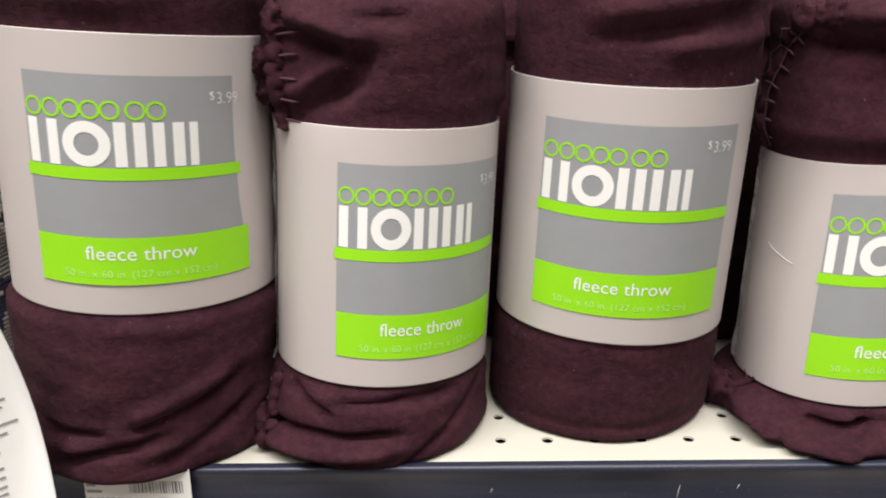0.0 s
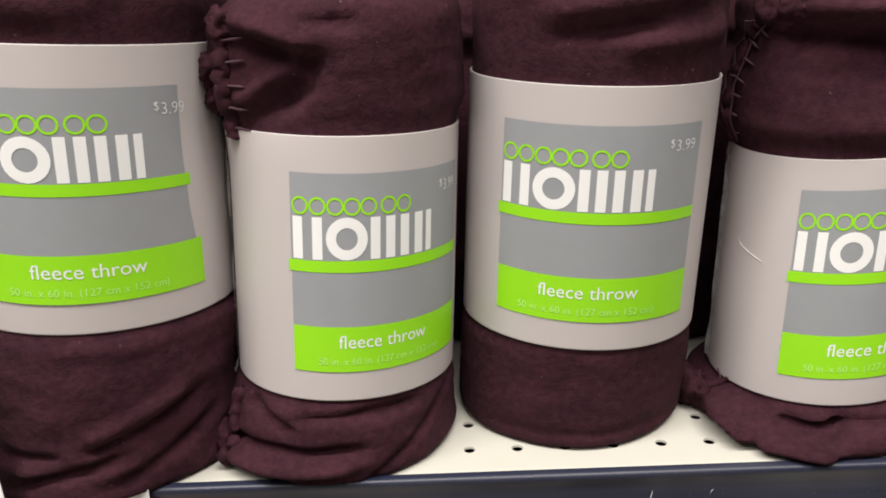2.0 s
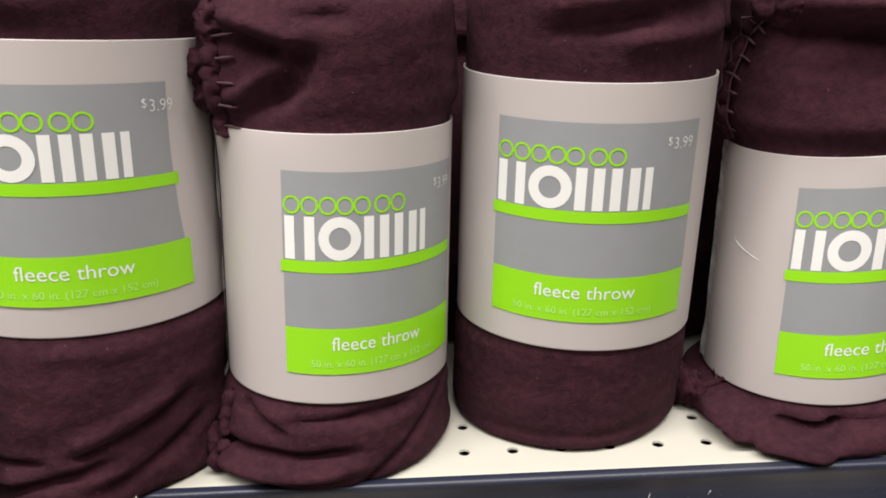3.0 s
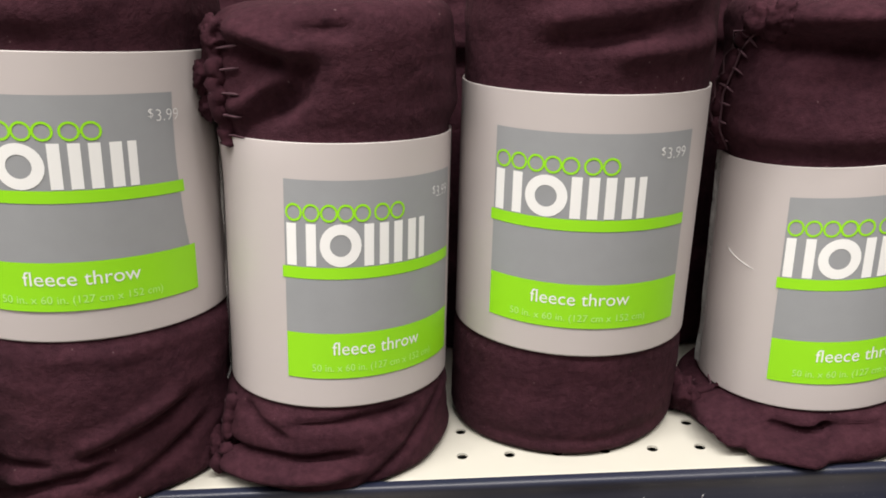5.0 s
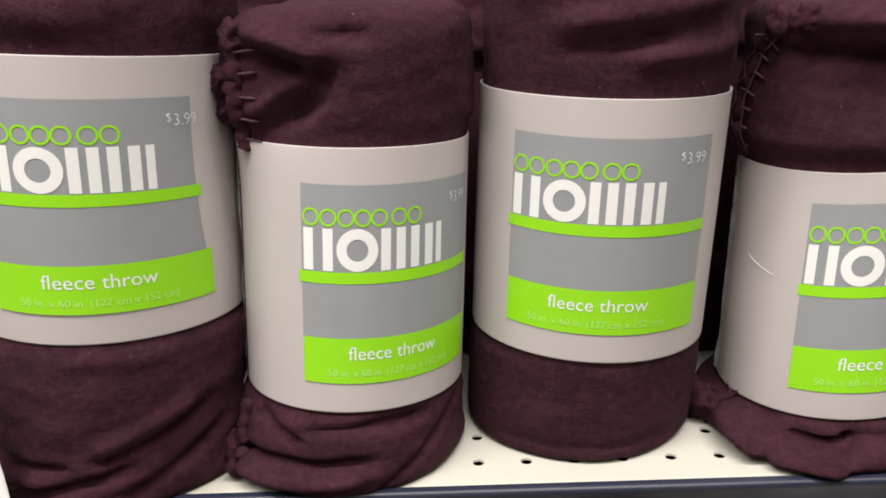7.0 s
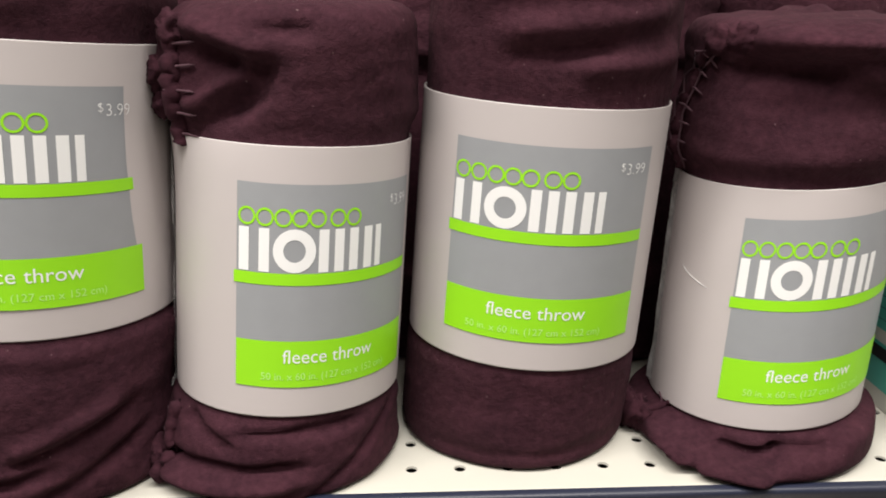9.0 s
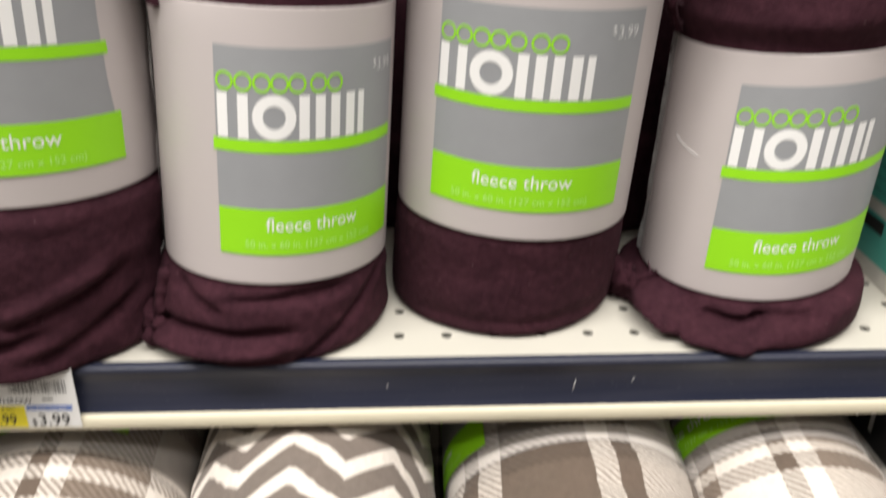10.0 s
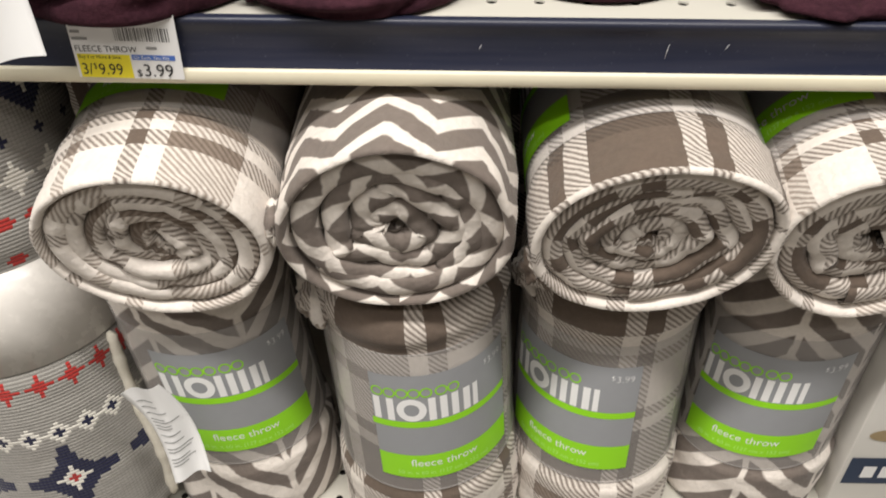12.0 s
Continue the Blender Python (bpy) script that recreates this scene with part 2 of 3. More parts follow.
def sheet(rows, uvs=None, closed=False):
    """A bmesh from rows of points; closed joins each row's ends. uvs: the same rows in UV."""
    bm = bmesh.new()
    lay = bm.loops.layers.uv.new("UVMap")
    vs = [[bm.verts.new(p) for p in row] for row in rows]
    n = len(rows[0])
    for i in range(len(rows) - 1):
        for j in range(n if closed else n - 1):
            q = (i, j), (i, j + 1), (i + 1, j + 1), (i + 1, j)
            f = bm.faces.new([vs[a][b % n] for a, b in q])
            if uvs:
                for lp, (a, b) in zip(f.loops, q):
                    lp[lay].uv = uvs[a][b]
    return bm


def strip_along(path, r, sides=8, wobble=0.0):
    """A tube along a list of points, with rounded-off ends."""
    pts = [Vector(p) for p in path]
    rows = []
    for i, p in enumerate(pts):
        d = (pts[min(i + 1, len(pts) - 1)] - pts[max(i - 1, 0)]).normalized()
        a = d.orthogonal().normalized()
        b = d.cross(a)
        k = 0.35 if i in (0, len(pts) - 1) else 1.0
        rr = r * k * (1 + wobble * noise.noise(p * 300))
        rows.append([p + (a * math.cos(t) + b * math.sin(t)) * rr for t in (2 * math.pi * j / sides for j in range(sides))])
    bm = sheet(rows, closed=True)
    bm.verts.ensure_lookup_table()
    n = len(bm.verts)
    bm.faces.new([bm.verts[j] for j in reversed(range(sides))])
    bm.faces.new([bm.verts[n - sides + j] for j in range(sides)])
    return bm


def text_mesh(body, size, align="LEFT", thin=0.0):
    cu = bpy.data.curves.new("lettering", "FONT")
    cu.body, cu.size, cu.align_x, cu.resolution_u = body, size, align, 3
    cu.offset = -thin
    ob = bpy.data.objects.new("lettering", cu)
    me = bpy.data.meshes.new_from_object(ob)
    bpy.data.objects.remove(ob)
    bm = bmesh.new()
    bm.from_mesh(me)
    bpy.data.meshes.remove(me)
    return bm


def letter(name, body, size, x, z, put, mat, parent, align="LEFT", stretch=1.0, label="", thin=0.0):
    """Lettering bent onto a surface by put(x, z)."""
    bm = text_mesh(body, size, align, thin)
    for v in bm.verts:
        v.co = put(x + v.co.x * stretch, z + v.co.y)
    return part(name, bm, mat, parent, label, False)


def patch(put, x0, x1, z0, z1, n=24, m=3, slant=0.0):
    return sheet([[put(x0 + (x1 - x0) * j / n + slant * i / m, z0 + (z1 - z0) * i / m) for j in range(n + 1)] for i in range(m + 1)])


def ring(put, x, z, r0, r1, tall=1.0, n=24):
    return sheet([[put(x + r * math.sin(a), z + tall * r * math.cos(a)) for a in (2 * math.pi * j / n for j in range(n))] for r in (r1, r0)], closed=True)


def join(bms):
    out = bmesh.new()
    for b in bms:
        me = bpy.data.meshes.new("tmp")
        b.to_mesh(me)
        b.free()
        out.from_mesh(me)
        bpy.data.meshes.remove(me)
    return out


def smooth01(x):
    x = min(1.0, max(0.0, x))
    return x * x * (3 - 2 * x)


# ---- the rolled throw ----
class Roll:
    """The outline of a rolled throw: angle a (0 faces -y, + turns to +x) and height z to a place."""

    def __init__(self, r, h, band, deep=1.0, lean=(0, 0), seed=0, wrinkle=1.0, bulge=0.004, folds=(), rim=0.018, lip=0.0, taper=0.0, flare=0.0, turn=0.0, rings=0.4, dents=(), sleeve=(0.0, 0.0)):
        self.flare, self.turn, self.rings, self.dents, self.sleeve = flare, turn, rings, dents, sleeve
        self.r, self.h, self.band, self.deep, self.lean, self.seed = r, h, band, deep, lean, seed
        self.wrinkle, self.bulge, self.folds, self.rim, self.lip, self.taper = wrinkle, bulge, folds, rim, lip, taper

    def loose(self, a, z):
        """1 where the cloth is free of the sleeve, which may sit askew."""
        centre, skew = self.sleeve
        z -= skew * self.r * math.sin(a - centre)
        b0, b1 = self.band
        return max(smooth01((b0 - 0.001 - z) / 0.007), smooth01((z - b1 - 0.001) / 0.014))

    def radius(self, a, z):
        r = self.r * (1 + 0.012 * math.sin(2 * a + self.seed) + 0.008 * math.sin(3 * a + 2 * self.seed)) + self.taper * z
        for a0, z0, wa, wz, amp in self.dents:
            r += amp * math.exp(-((a - a0) / wa) ** 2 - ((z - z0) / wz) ** 2)
        k = self.loose(a, z)
        if k:
            p = Vector((math.sin(a) * self.r, math.cos(a) * self.r, 0)) * 16
            low = smooth01(1 - z / 0.07) if z < self.band[0] else 0.35
            w = (0.45 - 2 * abs(noise.noise(Vector((p.x * 0.8, p.y * 0.8, z * 62 + self.seed * 7))))) * 0.0055 * low * self.rings
            w += noise.noise(Vector((p.x * 0.6, p.y * 0.6, z * 22 + self.seed * 3))) * 0.0050
            w += (0.4 - abs(noise.noise(Vector((p.x * 1.4 + z * 30, p.y * 1.4, z * 34 + self.seed))))) * 0.0024
            w += noise.noise(Vector((p.x * 3, p.y * 3, z * 130 + self.seed))) * 0.0011
            r += k * (self.bulge + w * self.wrinkle + self.flare * smooth01(1 - z / 0.045) * (0.45 + 0.55 * math.cos(a - self.turn)))
            s = a * self.r
            for a0, z0, a1, z1, amp, wide in self.folds:
                u = Vector((s, z)) - Vector((a0 * self.r, z0))
                d = Vector(((a1 - a0) * self.r, z1 - z0))
                t = max(0, min(1, u.dot(d) / d.length_squared))
                off = (u - d * t).length + 0.0025 * noise.noise(Vector((s * 40, z * 40, self.seed)))
                r += k * 1.6 * amp * math.exp(-(off / wide) ** 2) * smooth01(4 * t + 0.3) * smooth01(4 * (1 - t) + 0.3)
        if self.lip:
            e = (z - (self.h - 0.011)) / 0.010
            g = (z - (self.h - 0.034)) / 0.010
            r += self.lip * (math.exp(-e * e) - 0.7 * math.exp(-g * g)) * (0.6 + 0.4 * math.sin(2 * a + 1))
        return r

    def at(self, a, z, off=0.0):
        rr = self.radius(a, z) + off
        e = min(self.rim, self.h / 3)
        top, bot = z - (self.h - e), 0.007 - z
        if top > 0:
            rr -= e * (1 - math.sqrt(max(0.0, 1 - (top / e) ** 2)))
        if bot > 0:
            rr -= 0.007 * (1 - math.sqrt(max(0.0, 1 - (bot / 0.007) ** 2)))
        return Vector((rr * math.sin(a) + self.lean[0] * z, -rr * math.cos(a) * self.deep + self.lean[1] * z, z))

    def cloth(self, na, nz, open_end=False):
        rows, uvs = [], []
        two = 2 * math.pi
        angs = [two * j / na - math.pi for j in range(na + 1)]
        zs = [self.h * i / nz for i in range(nz + 1)]
        if open_end:
            for depth, inset in ((0.032, 0.0075), (0.006, 0.0075), (0.0015, 0.0062), (-0.001, 0.0036), (0.001, 0.0012)):
                rows.append([self.inset(a, 0.012, inset, depth) for a in angs[:-1]])
                uvs.append([(a * self.r, -depth - inset) for a in angs])
            zs = [z for z in zs if z > 0.006]
        else:
            for f in (0.02, 0.5):
                rows.append([self.inset(a, 0.0, self.r * (1 - f), 0.0) for a in angs[:-1]])
                uvs.append([(a * self.r * f, -self.r * (1 - f)) for a in angs])
        for z in zs:
            rows.append([self.at(a, z) for a in angs[:-1]])
            uvs.append([(a * self.r, z) for a in angs])
        for f in (0.86, 0.7, 0.5, 0.3, 0.12, 0.01):
            row = []
            for a in angs[:-1]:
                p = self.at(a, self.h)
                c = Vector((self.lean[0] * self.h, self.lean[1] * self.h, self.h))
                q = c + (p - c) * f
                q.z += 0.004 * math.sin(14 * f + a) * (1 - f) + 0.003 * (1 - f)
                row.append(q)
            rows.append(row)
            uvs.append([(a * self.r * f, self.h + self.r * (1 - f)) for a in angs])
        return sheet(rows, uvs, True)

    def inset(self, a, z, inset, depth):
        p = self.at(a, max(z, 0.007), -inset)
        p.z = depth
        return p


def rolled_end(roll, turns, spin, seed, squash=1.0, mess=0.004, thick=None, hand=1):
    """The wound layers in an open end: one folded sheet that spirals in."""
    rows, uvs = [], []
    n = int(70 * turns)
    full = 2 * math.pi * turns
    rmax = (roll.r - 0.005) / (1 + 0.5 / (turns - 0.8) / roll.deep)
    pitch = rmax * 0.93 / (turns - 0.8)
    t = thick or pitch * 1.08

    def spot(f):
        k = min(1.0, 0.05 + 0.95 * f / (full - 5.0))
        a = hand * f + spin
        d = Vector((math.sin(a), -math.cos(a) * roll.deep, 0)) * rmax * k
        edge = smooth01((1 - k) * 5)
        w = noise.noise_vector(Vector((d.x * 34, d.y * 34, seed * 5))) * mess * edge
        w += noise.noise_vector(Vector((d.x * 90, d.y * 90, seed * 9 + k * 3))) * mess * 0.35 * edge
        return d + Vector((w.x, w.y, 0)) + Vector((0, 0, 0))

    s = 0.0
    last = None
    for i in range(n + 1):
        f = full * i / n
        p = spot(f)
        q = spot(min(full, f + 0.02)) - spot(max(0, f - 0.02))
        nrm = Vector((q.y, -q.x, 0)).normalized()
        s += (p - last).length if last else 0
        last = p
        j = 0.002 + 0.005 * noise.noise(Vector((f * 0.5, seed, 2))) + 0.007 * (1 - f / full) + 0.002 * noise.noise(Vector((f * 3, seed, 7)))
        h = t / 2
        prof = ((h, 0.040), (h, j + 0.006), (h * 0.9, j + 0.0025), (h * 0.55, j + 0.0004), (0, j), (-h * 0.55, j + 0.0004), (-h * 0.9, j + 0.0025), (-h, j + 0.006), (-h, 0.040))
        rows.append([p + nrm * o + Vector((0, 0, z)) for o, z in prof])
        ln = [0]
        for (o0, z0), (o1, z1) in zip(prof, prof[1:]):
            ln.append(ln[-1] + math.hypot(o1 - o0, z1 - z0))
        uvs.append([(s, 0.02 + l) for l in ln])
    return sheet(rows, uvs)


def label_band(roll, parent, centre, sheer=False, gap=None, skew=0.0, wrap=1.0):
    """The sleeve round a throw, with its printed panel."""
    b0, b1 = roll.band
    tall = b1 - b0
    two = 2 * math.pi
    start = gap if gap is not None else math.pi

    def put(off):
        return lambda x, z: roll.at(centre + x * wrap / (roll.r + off), b0 + z + skew * x, off)

    na = 180
    rows = []
    for z, off in [(0.0004, 0.0002), (0.0001, 0.0010), (0, 0.0013)] + [(0.0006 + (tall - 0.0012) * i / 24, 0.0013) for i in range(25)] + [(tall, 0.0013), (tall - 0.0001, 0.0010), (tall - 0.0004, 0.0002)]:
        rows.append([roll.at(start + two * j / na, b0 + z + skew * roll.r * math.sin(start + two * j / na - centre), off) for j in range(na)])
    band = part("sleeve", sheet(rows, closed=True), FILM if sheer else CARD, parent,
                "smoky see-through plastic sleeve" if sheer else "pale grey card sleeve")
    w = 0.0515
    o1, o2, o3 = put(0.0015), put(0.0017), put(0.0019)
    part("printed_panel", patch(o1, -w, w, 0.036, 0.1125, 60, 14), PANEL, band, "cool grey printed panel")
    part("rule", patch(o2, -w - 0.0015, w, 0.0655, 0.0712, 40, 2), GREEN, band, "lime green rule")
    part("lime_box", patch(o2, -w, w, 0.0152, 0.0384, 60, 5), GREEN, band, "lime green box")
    # maker's mark, as rows of plain shapes
    x = -w + 0.001
    z0, z1 = 0.0717, 0.0920
    for a, b in ((0.0, 0.0050), (0.0098, 0.0148), (0.0385, 0.0435), (0.0465, 0.0515), (0.0545, 0.0595), (0.0630, 0.0682), (0.0705, 0.0745)):
        part("white_bar", patch(o2, x + a, x + b, z0, z1, 2, 3), WHITE, band)
    part("white_ring", ring(o2, x + 0.0268, (z0 + z1) / 2, 0.0053, 0.0103, 1.0), WHITE, band)
    for i, cx in enumerate((0.0038, 0.0125, 0.0212, 0.0294, 0.0376, 0.0478, 0.0564)):
        part("lime_ring", ring(o2, x + cx, 0.0972, 0.0032, 0.0043), GREEN, band)
    letter("lettering", "fleece throw", 0.0096, -0.0285, 0.0275, o3, WHITE, band)
    letter("lettering", "50 in. x 60 in. (127 cm x 152 cm)", 0.0053, -0.0390, 0.0190, o3, GREEN_PALE, band, stretch=0.98)
    letter("lettering", "3.99", 0.0078, 0.0338, 0.0998, o3, WHITE, band, thin=0.00012)
    letter("lettering", "$", 0.0058, 0.0302, 0.1017, o3, WHITE, band, thin=0.0001)
    return band


def stitched_hem(roll, parent, line, r=0.0034, reach=0.017, lacing=0.0, seed=0):
    """The throw's outer edge along a line of (angle, height): a puckered hem, with blanket stitches across it."""
    spots = []
    for (a0, z0), (a1, z1) in zip(line, line[1:]):
        n = max(3, int(math.hypot((a1 - a0) * roll.r, z1 - z0) / 0.0016))
        spots += [(a0 + (a1 - a0) * i / n, z0 + (z1 - z0) * i / n) for i in range(n)]
    spots.append(line[-1])
    path = []
    for i, (a, z) in enumerate(spots):
        wob = noise.noise(Vector((i * 0.30, seed, 0)))
        path.append(roll.at(a + 0.035 * wob, z, 0.0006 + 0.0016 * noise.noise(Vector((i * 0.42, seed, 3)))))
    part("hem", strip_along(path, r, 12, 0.4), PLUM, parent, "puckered stitched hem")

    def across(i, f, off):
        (a, z), (a1, z1), (a2, z2) = spots[i], spots[max(0, i - 3)], spots[min(len(spots) - 1, i + 3)]
        du, dz = (a2 - a1) * roll.r, z2 - z1
        n = math.hypot(du, dz) or 1.0
        return roll.at(a - dz / n * f / roll.r, z + du / n * f, off)

    crest = r + 0.0004
    for i in range(4, len(spots) - 2, 6):
        tilt = 0.10 * noise.noise(Vector((i * 1.7, seed, 1)))
        long = reach * (1 + tilt * 3)
        pts = [across(i, -long * f, 0.0014 + (crest - 0.0014) * max(0.0, 1 - f * 3)) for f in (0.0, 0.12, 0.25, 0.4, 0.6, 0.8, 1.0)]
        part("stitch", strip_along(pts, 0.00065, 5, 0.4), PLUM_STITCH, parent)
    if not lacing:
        return
    thread = [across(i, -reach * 0.42 + 0.0010 * noise.noise(Vector((i * 0.5, seed, 9))), 0.0016) for i in range(0, len(spots), 2)]
    part("thread", strip_along(thread, 0.0006, 5), PLUM_STITCH, parent)
    zig = [across(i, lacing * (1 if (i // 4) % 2 else -0.35), crest + 0.0004) for i in range(2, len(spots), 4)]
    part("lacing", strip_along(zig, 0.0006, 5), PLUM_STITCH, parent)


def crumpled_corner(roll, parent, a0, z0, size, seed, mat):
    """A bunched corner of cloth that sticks out of the roll."""
    rows, uvs = [], []
    c = roll.at(a0, z0, 0.0)
    out = Vector((math.sin(a0), -math.cos(a0), 0))
    side = Vector((math.cos(a0), math.sin(a0), 0))
    for i in range(19):
        lat = math.pi * (i + 0.02) / 18.04
        row, uv = [], []
        for j in range(32):
            lon = 2 * math.pi * j / 32
            d = side * (math.sin(lat) * math.cos(lon)) * 1.25 + out * (math.sin(lat) * math.sin(lon)) * 0.7 + Vector((0, 0, math.cos(lat)))
            k = 1 + 0.40 * noise.noise(d * 1.7 + Vector((seed, 0, 0))) + 0.24 * (0.5 - 2 * abs(noise.noise(d * 3.4 + Vector((0, seed, 0)))))
            k += 0.10 * noise.noise(d * 9 + Vector((0, 0, seed)))
            row.append(c + d * size * k)
            uv.append((lon * size, lat * size))
        rows.append(row)
        uvs.append(uv + [(2 * math.pi * size, lat * size)])
    return part("bunched_corner", sheet(rows, uvs, True), mat, parent, "bunched corner of the cloth")


def tape_edge(roll, parent, ang, wide=0.10):
    """The clear plastic overlap that closes the sleeve."""
    b0, b1 = roll.band
    rows = []
    for i in range(25):
        z = b0 - 0.001 + (b1 - b0 + 0.001) * i / 24
        lift = 0.0012 + 0.0016 * noise.noise(Vector((z * 40, ang, 0)))
        rows.append([roll.at(ang + wide * f, z, 0.0017 + lift * (1 - f) ** 2) for f in (0, 0.15, 0.35, 0.6, 1.0)])
    return part("clear_overlap", sheet(rows), CLEAR, parent, "clear crinkled plastic overlap")


# ---- the store round the shelves ----
def structure(name, x0, x1, y0, y1, z0, z1, mat, label):
    ob = link_mesh(name, box(bmesh.new(), x0, x1, y0, y1, z0, z1), mat, smooth=False)
    return tagged(ob, label, name.split("_")[0], kind="structure")


structure("floor", -4, 4, -3.2, 1.2, -0.1, 0, TILE, "pale vinyl shop floor")
structure("ceiling", -4, 4, -3.2, 1.2, 3.25, 3.35, PLASTER, "white panelled shop ceiling")
# unseen outer walls, added to close the room and bounce the tubes' light
structure("wall_north", -4, 4, 1.2, 1.3, 0, 3.25, PAINT, "unseen shop wall added to bounce light")
structure("wall_south", -4, 4, -3.3, -3.2, 0, 3.25, PAINT, "unseen shop wall added to bounce light")
structure("wall_east", 4, 4.1, -3.2, 1.2, 0, 3.25, PAINT, "unseen shop wall added to bounce light")
structure("wall_west", -4.1, -4, -3.2, 1.2, 0, 3.25, PAINT, "unseen shop wall added to bounce light")
structure("wall_back_panel", -2.4, 2.4, 0.43, 0.45, 0, 1.95, ENAMEL, "cream steel back panel of the shelving")

SHELF, LOWER = 1.300, 0.890
PITCH = 0.0254


def shelf(z, label, x=0.0, y=0.0):
    """A steel shelf with punched holes, its price rail and lip."""
    deep = 0.42 - y
    ob = thing("store_shelf", pose(x, y, z), label, "shelf", "shop shelves")
    bm = bmesh.new()
    x0, cols, rows, y0 = -24 * PITCH - PITCH / 2, 48, 4, 0.023 - PITCH / 2
    seg = 12
    for i in range(cols):
        for j in range(rows):
            cx, cy = x0 + (i + 0.5) * PITCH, y0 + (j + 0.5) * PITCH
            top, mid, low = [], [], []
            for s in range(seg):
                a = 2 * math.pi * (s + 0.5) / seg
                c, d = math.cos(a), math.sin(a)
                m = PITCH / 2 / max(abs(c), abs(d))
                top.append(bm.verts.new((cx + c * m, cy + d * m, 0)))
                mid.append(bm.verts.new((cx + c * 0.0031, cy + d * 0.0031, 0)))
                low.append(bm.verts.new((cx + c * 0.0029, cy + d * 0.0029, -0.0012)))
            for s in range(seg):
                q = (s + 1) % seg
                bm.faces.new((top[s], top[q], mid[q], mid[s]))
                bm.faces.new((mid[s], mid[q], low[q], low[s]))
            for k in range(4):
                a = math.pi / 4 + k * math.pi / 2
                cor = bm.verts.new((cx + math.copysign(PITCH / 2, math.cos(a)), cy + math.copysign(PITCH / 2, math.sin(a)), 0))
                s = int(round((a / (2 * math.pi)) * seg - 0.5))
                near = sorted(range(seg), key=lambda n: (top[n].co - cor.co).length)[:2]
                bm.faces.new((top[near[0]], top[near[1]], cor))
    x1, y1 = x0 + cols * PITCH, y0 + rows * PITCH
    bmesh.ops.recalc_face_normals(bm, faces=bm.faces)
    for xa, xb, ya, yb in ((x0, x1, y1, deep), (-1.22, x0, y0, deep), (x1, 1.22, y0, deep)):
        bm.faces.new([bm.verts.new(p) for p in ((xa, ya, 0), (xb, ya, 0), (xb, yb, 0), (xa, yb, 0))])
    prof = [(y0, 0), (0.004, 0.0), (0.0022, -0.0004), (0.0008, -0.0018), (0.0006, -0.004)]
    vs = [[bm.verts.new((x, y, zz)) for y, zz in prof] for x in (-1.22, 1.22)]
    for i in range(len(prof) - 1):
        bm.faces.new((vs[0][i], vs[0][i + 1], vs[1][i + 1], vs[1][i]))
    part("deck", bm, ENAMEL, ob, "cream steel deck with punched holes", False)
    # a solid box, coloured dark to stand in for shade beneath the holes
    part("pan", box(bmesh.new(), -1.22, 1.22, 0.004, deep, -0.032, -0.010), SHADE, ob, "underside coloured dark for the shade in the hollow")

    def rail(name, xa, xb, prof, mat, label):
        bm = sheet([[(x, y, zz) for y, zz in prof] for x in (xa, xb)])
        return part(name, bm, mat, ob, label)

    navy = [(0.0006, 0.0012), (-0.0030, 0.0014), (-0.0048, 0.0006), (-0.0052, -0.0014), (-0.0040, -0.0040), (-0.0030, -0.009), (-0.0028, -0.016), (-0.0034, -0.022), (-0.0046, -0.0262), (-0.0050, -0.0270)]
    rail("price_rail", -1.22, 0.288, navy, RAIL, "dusty navy plastic price rail")
    rail("price_rail", 0.2884, 1.22, navy, RAIL_NEW, "clean navy plastic price rail")
    lip = [(-0.0044, -0.0266), (-0.0062, -0.0268), (-0.0072, -0.0280), (-0.0074, -0.0335), (-0.0066, -0.0350), (-0.004, -0.0356), (0.004, -0.0356)]
    rail("lip", -1.22, 1.22, lip, LIP, "cream plastic lip")
    return ob


upper_shelf = shelf(SHELF, "cream steel shop shelf with a navy price rail")
lower_shelf = shelf(LOWER, "cream steel shop shelf under the folded stock", -0.0065, -0.030)
base = shelf(0.16, "cream steel base shelf near the floor", 0.0, -0.030)

# scuffs on the upper rail
for sx, sz, ln in ((0.0905, 1.285, 0.0085), (-0.006, 1.2865, 0.003), (0.121, 1.288, 0.003)):
    bm = strip_along([(sx - 0.0006, -0.0036, sz - ln / 2), (sx, -0.0036, sz), (sx + 0.0006, -0.0040, sz + ln / 2)], 0.00018, 5)
    tagged(link_mesh("scuff_mark", bm, PAPER), "fine white scuff on the navy price rail", "scuff")


# ---- plum throws on the upper shelf ----
def plum_throw(x, y, roll, centre, label, hems=(), corners=(), tape=None, group="plum throws", skew=0.0, wrap=1.0, crease=None):
    ob = thing("fleece_throw", pose(x, y, SHELF), label, "blanket", group)
    roll.sleeve = (centre or 0.0, skew)
    part("cloth", roll.cloth(150, 110), PLUM, ob)
    if centre is not None:
        label_band(roll, ob, centre, gap=tape, skew=skew, wrap=wrap)
    for line, r, reach, lacing, seed in hems:
        stitched_hem(roll, ob, line, r, reach, lacing, seed)
    for a0, z0, size, seed in corners:
        crumpled_corner(roll, ob, a0, z0, size, seed, PLUM)
    if tape is not None:
        tape_edge(roll, ob, tape)
    if crease:
        a0, a1, z0, z1 = crease
        pts = [roll.at(a0 + (a1 - a0) * f, z0 + (z1 - z0) * f ** 0.6, 0.0015) for f in (0, 0.15, 0.3, 0.5, 0.75, 1.0)]
        part("crease", strip_along(pts, 0.0004, 5), CLEAR, ob, "bright crinkle in the sleeve")
    return ob


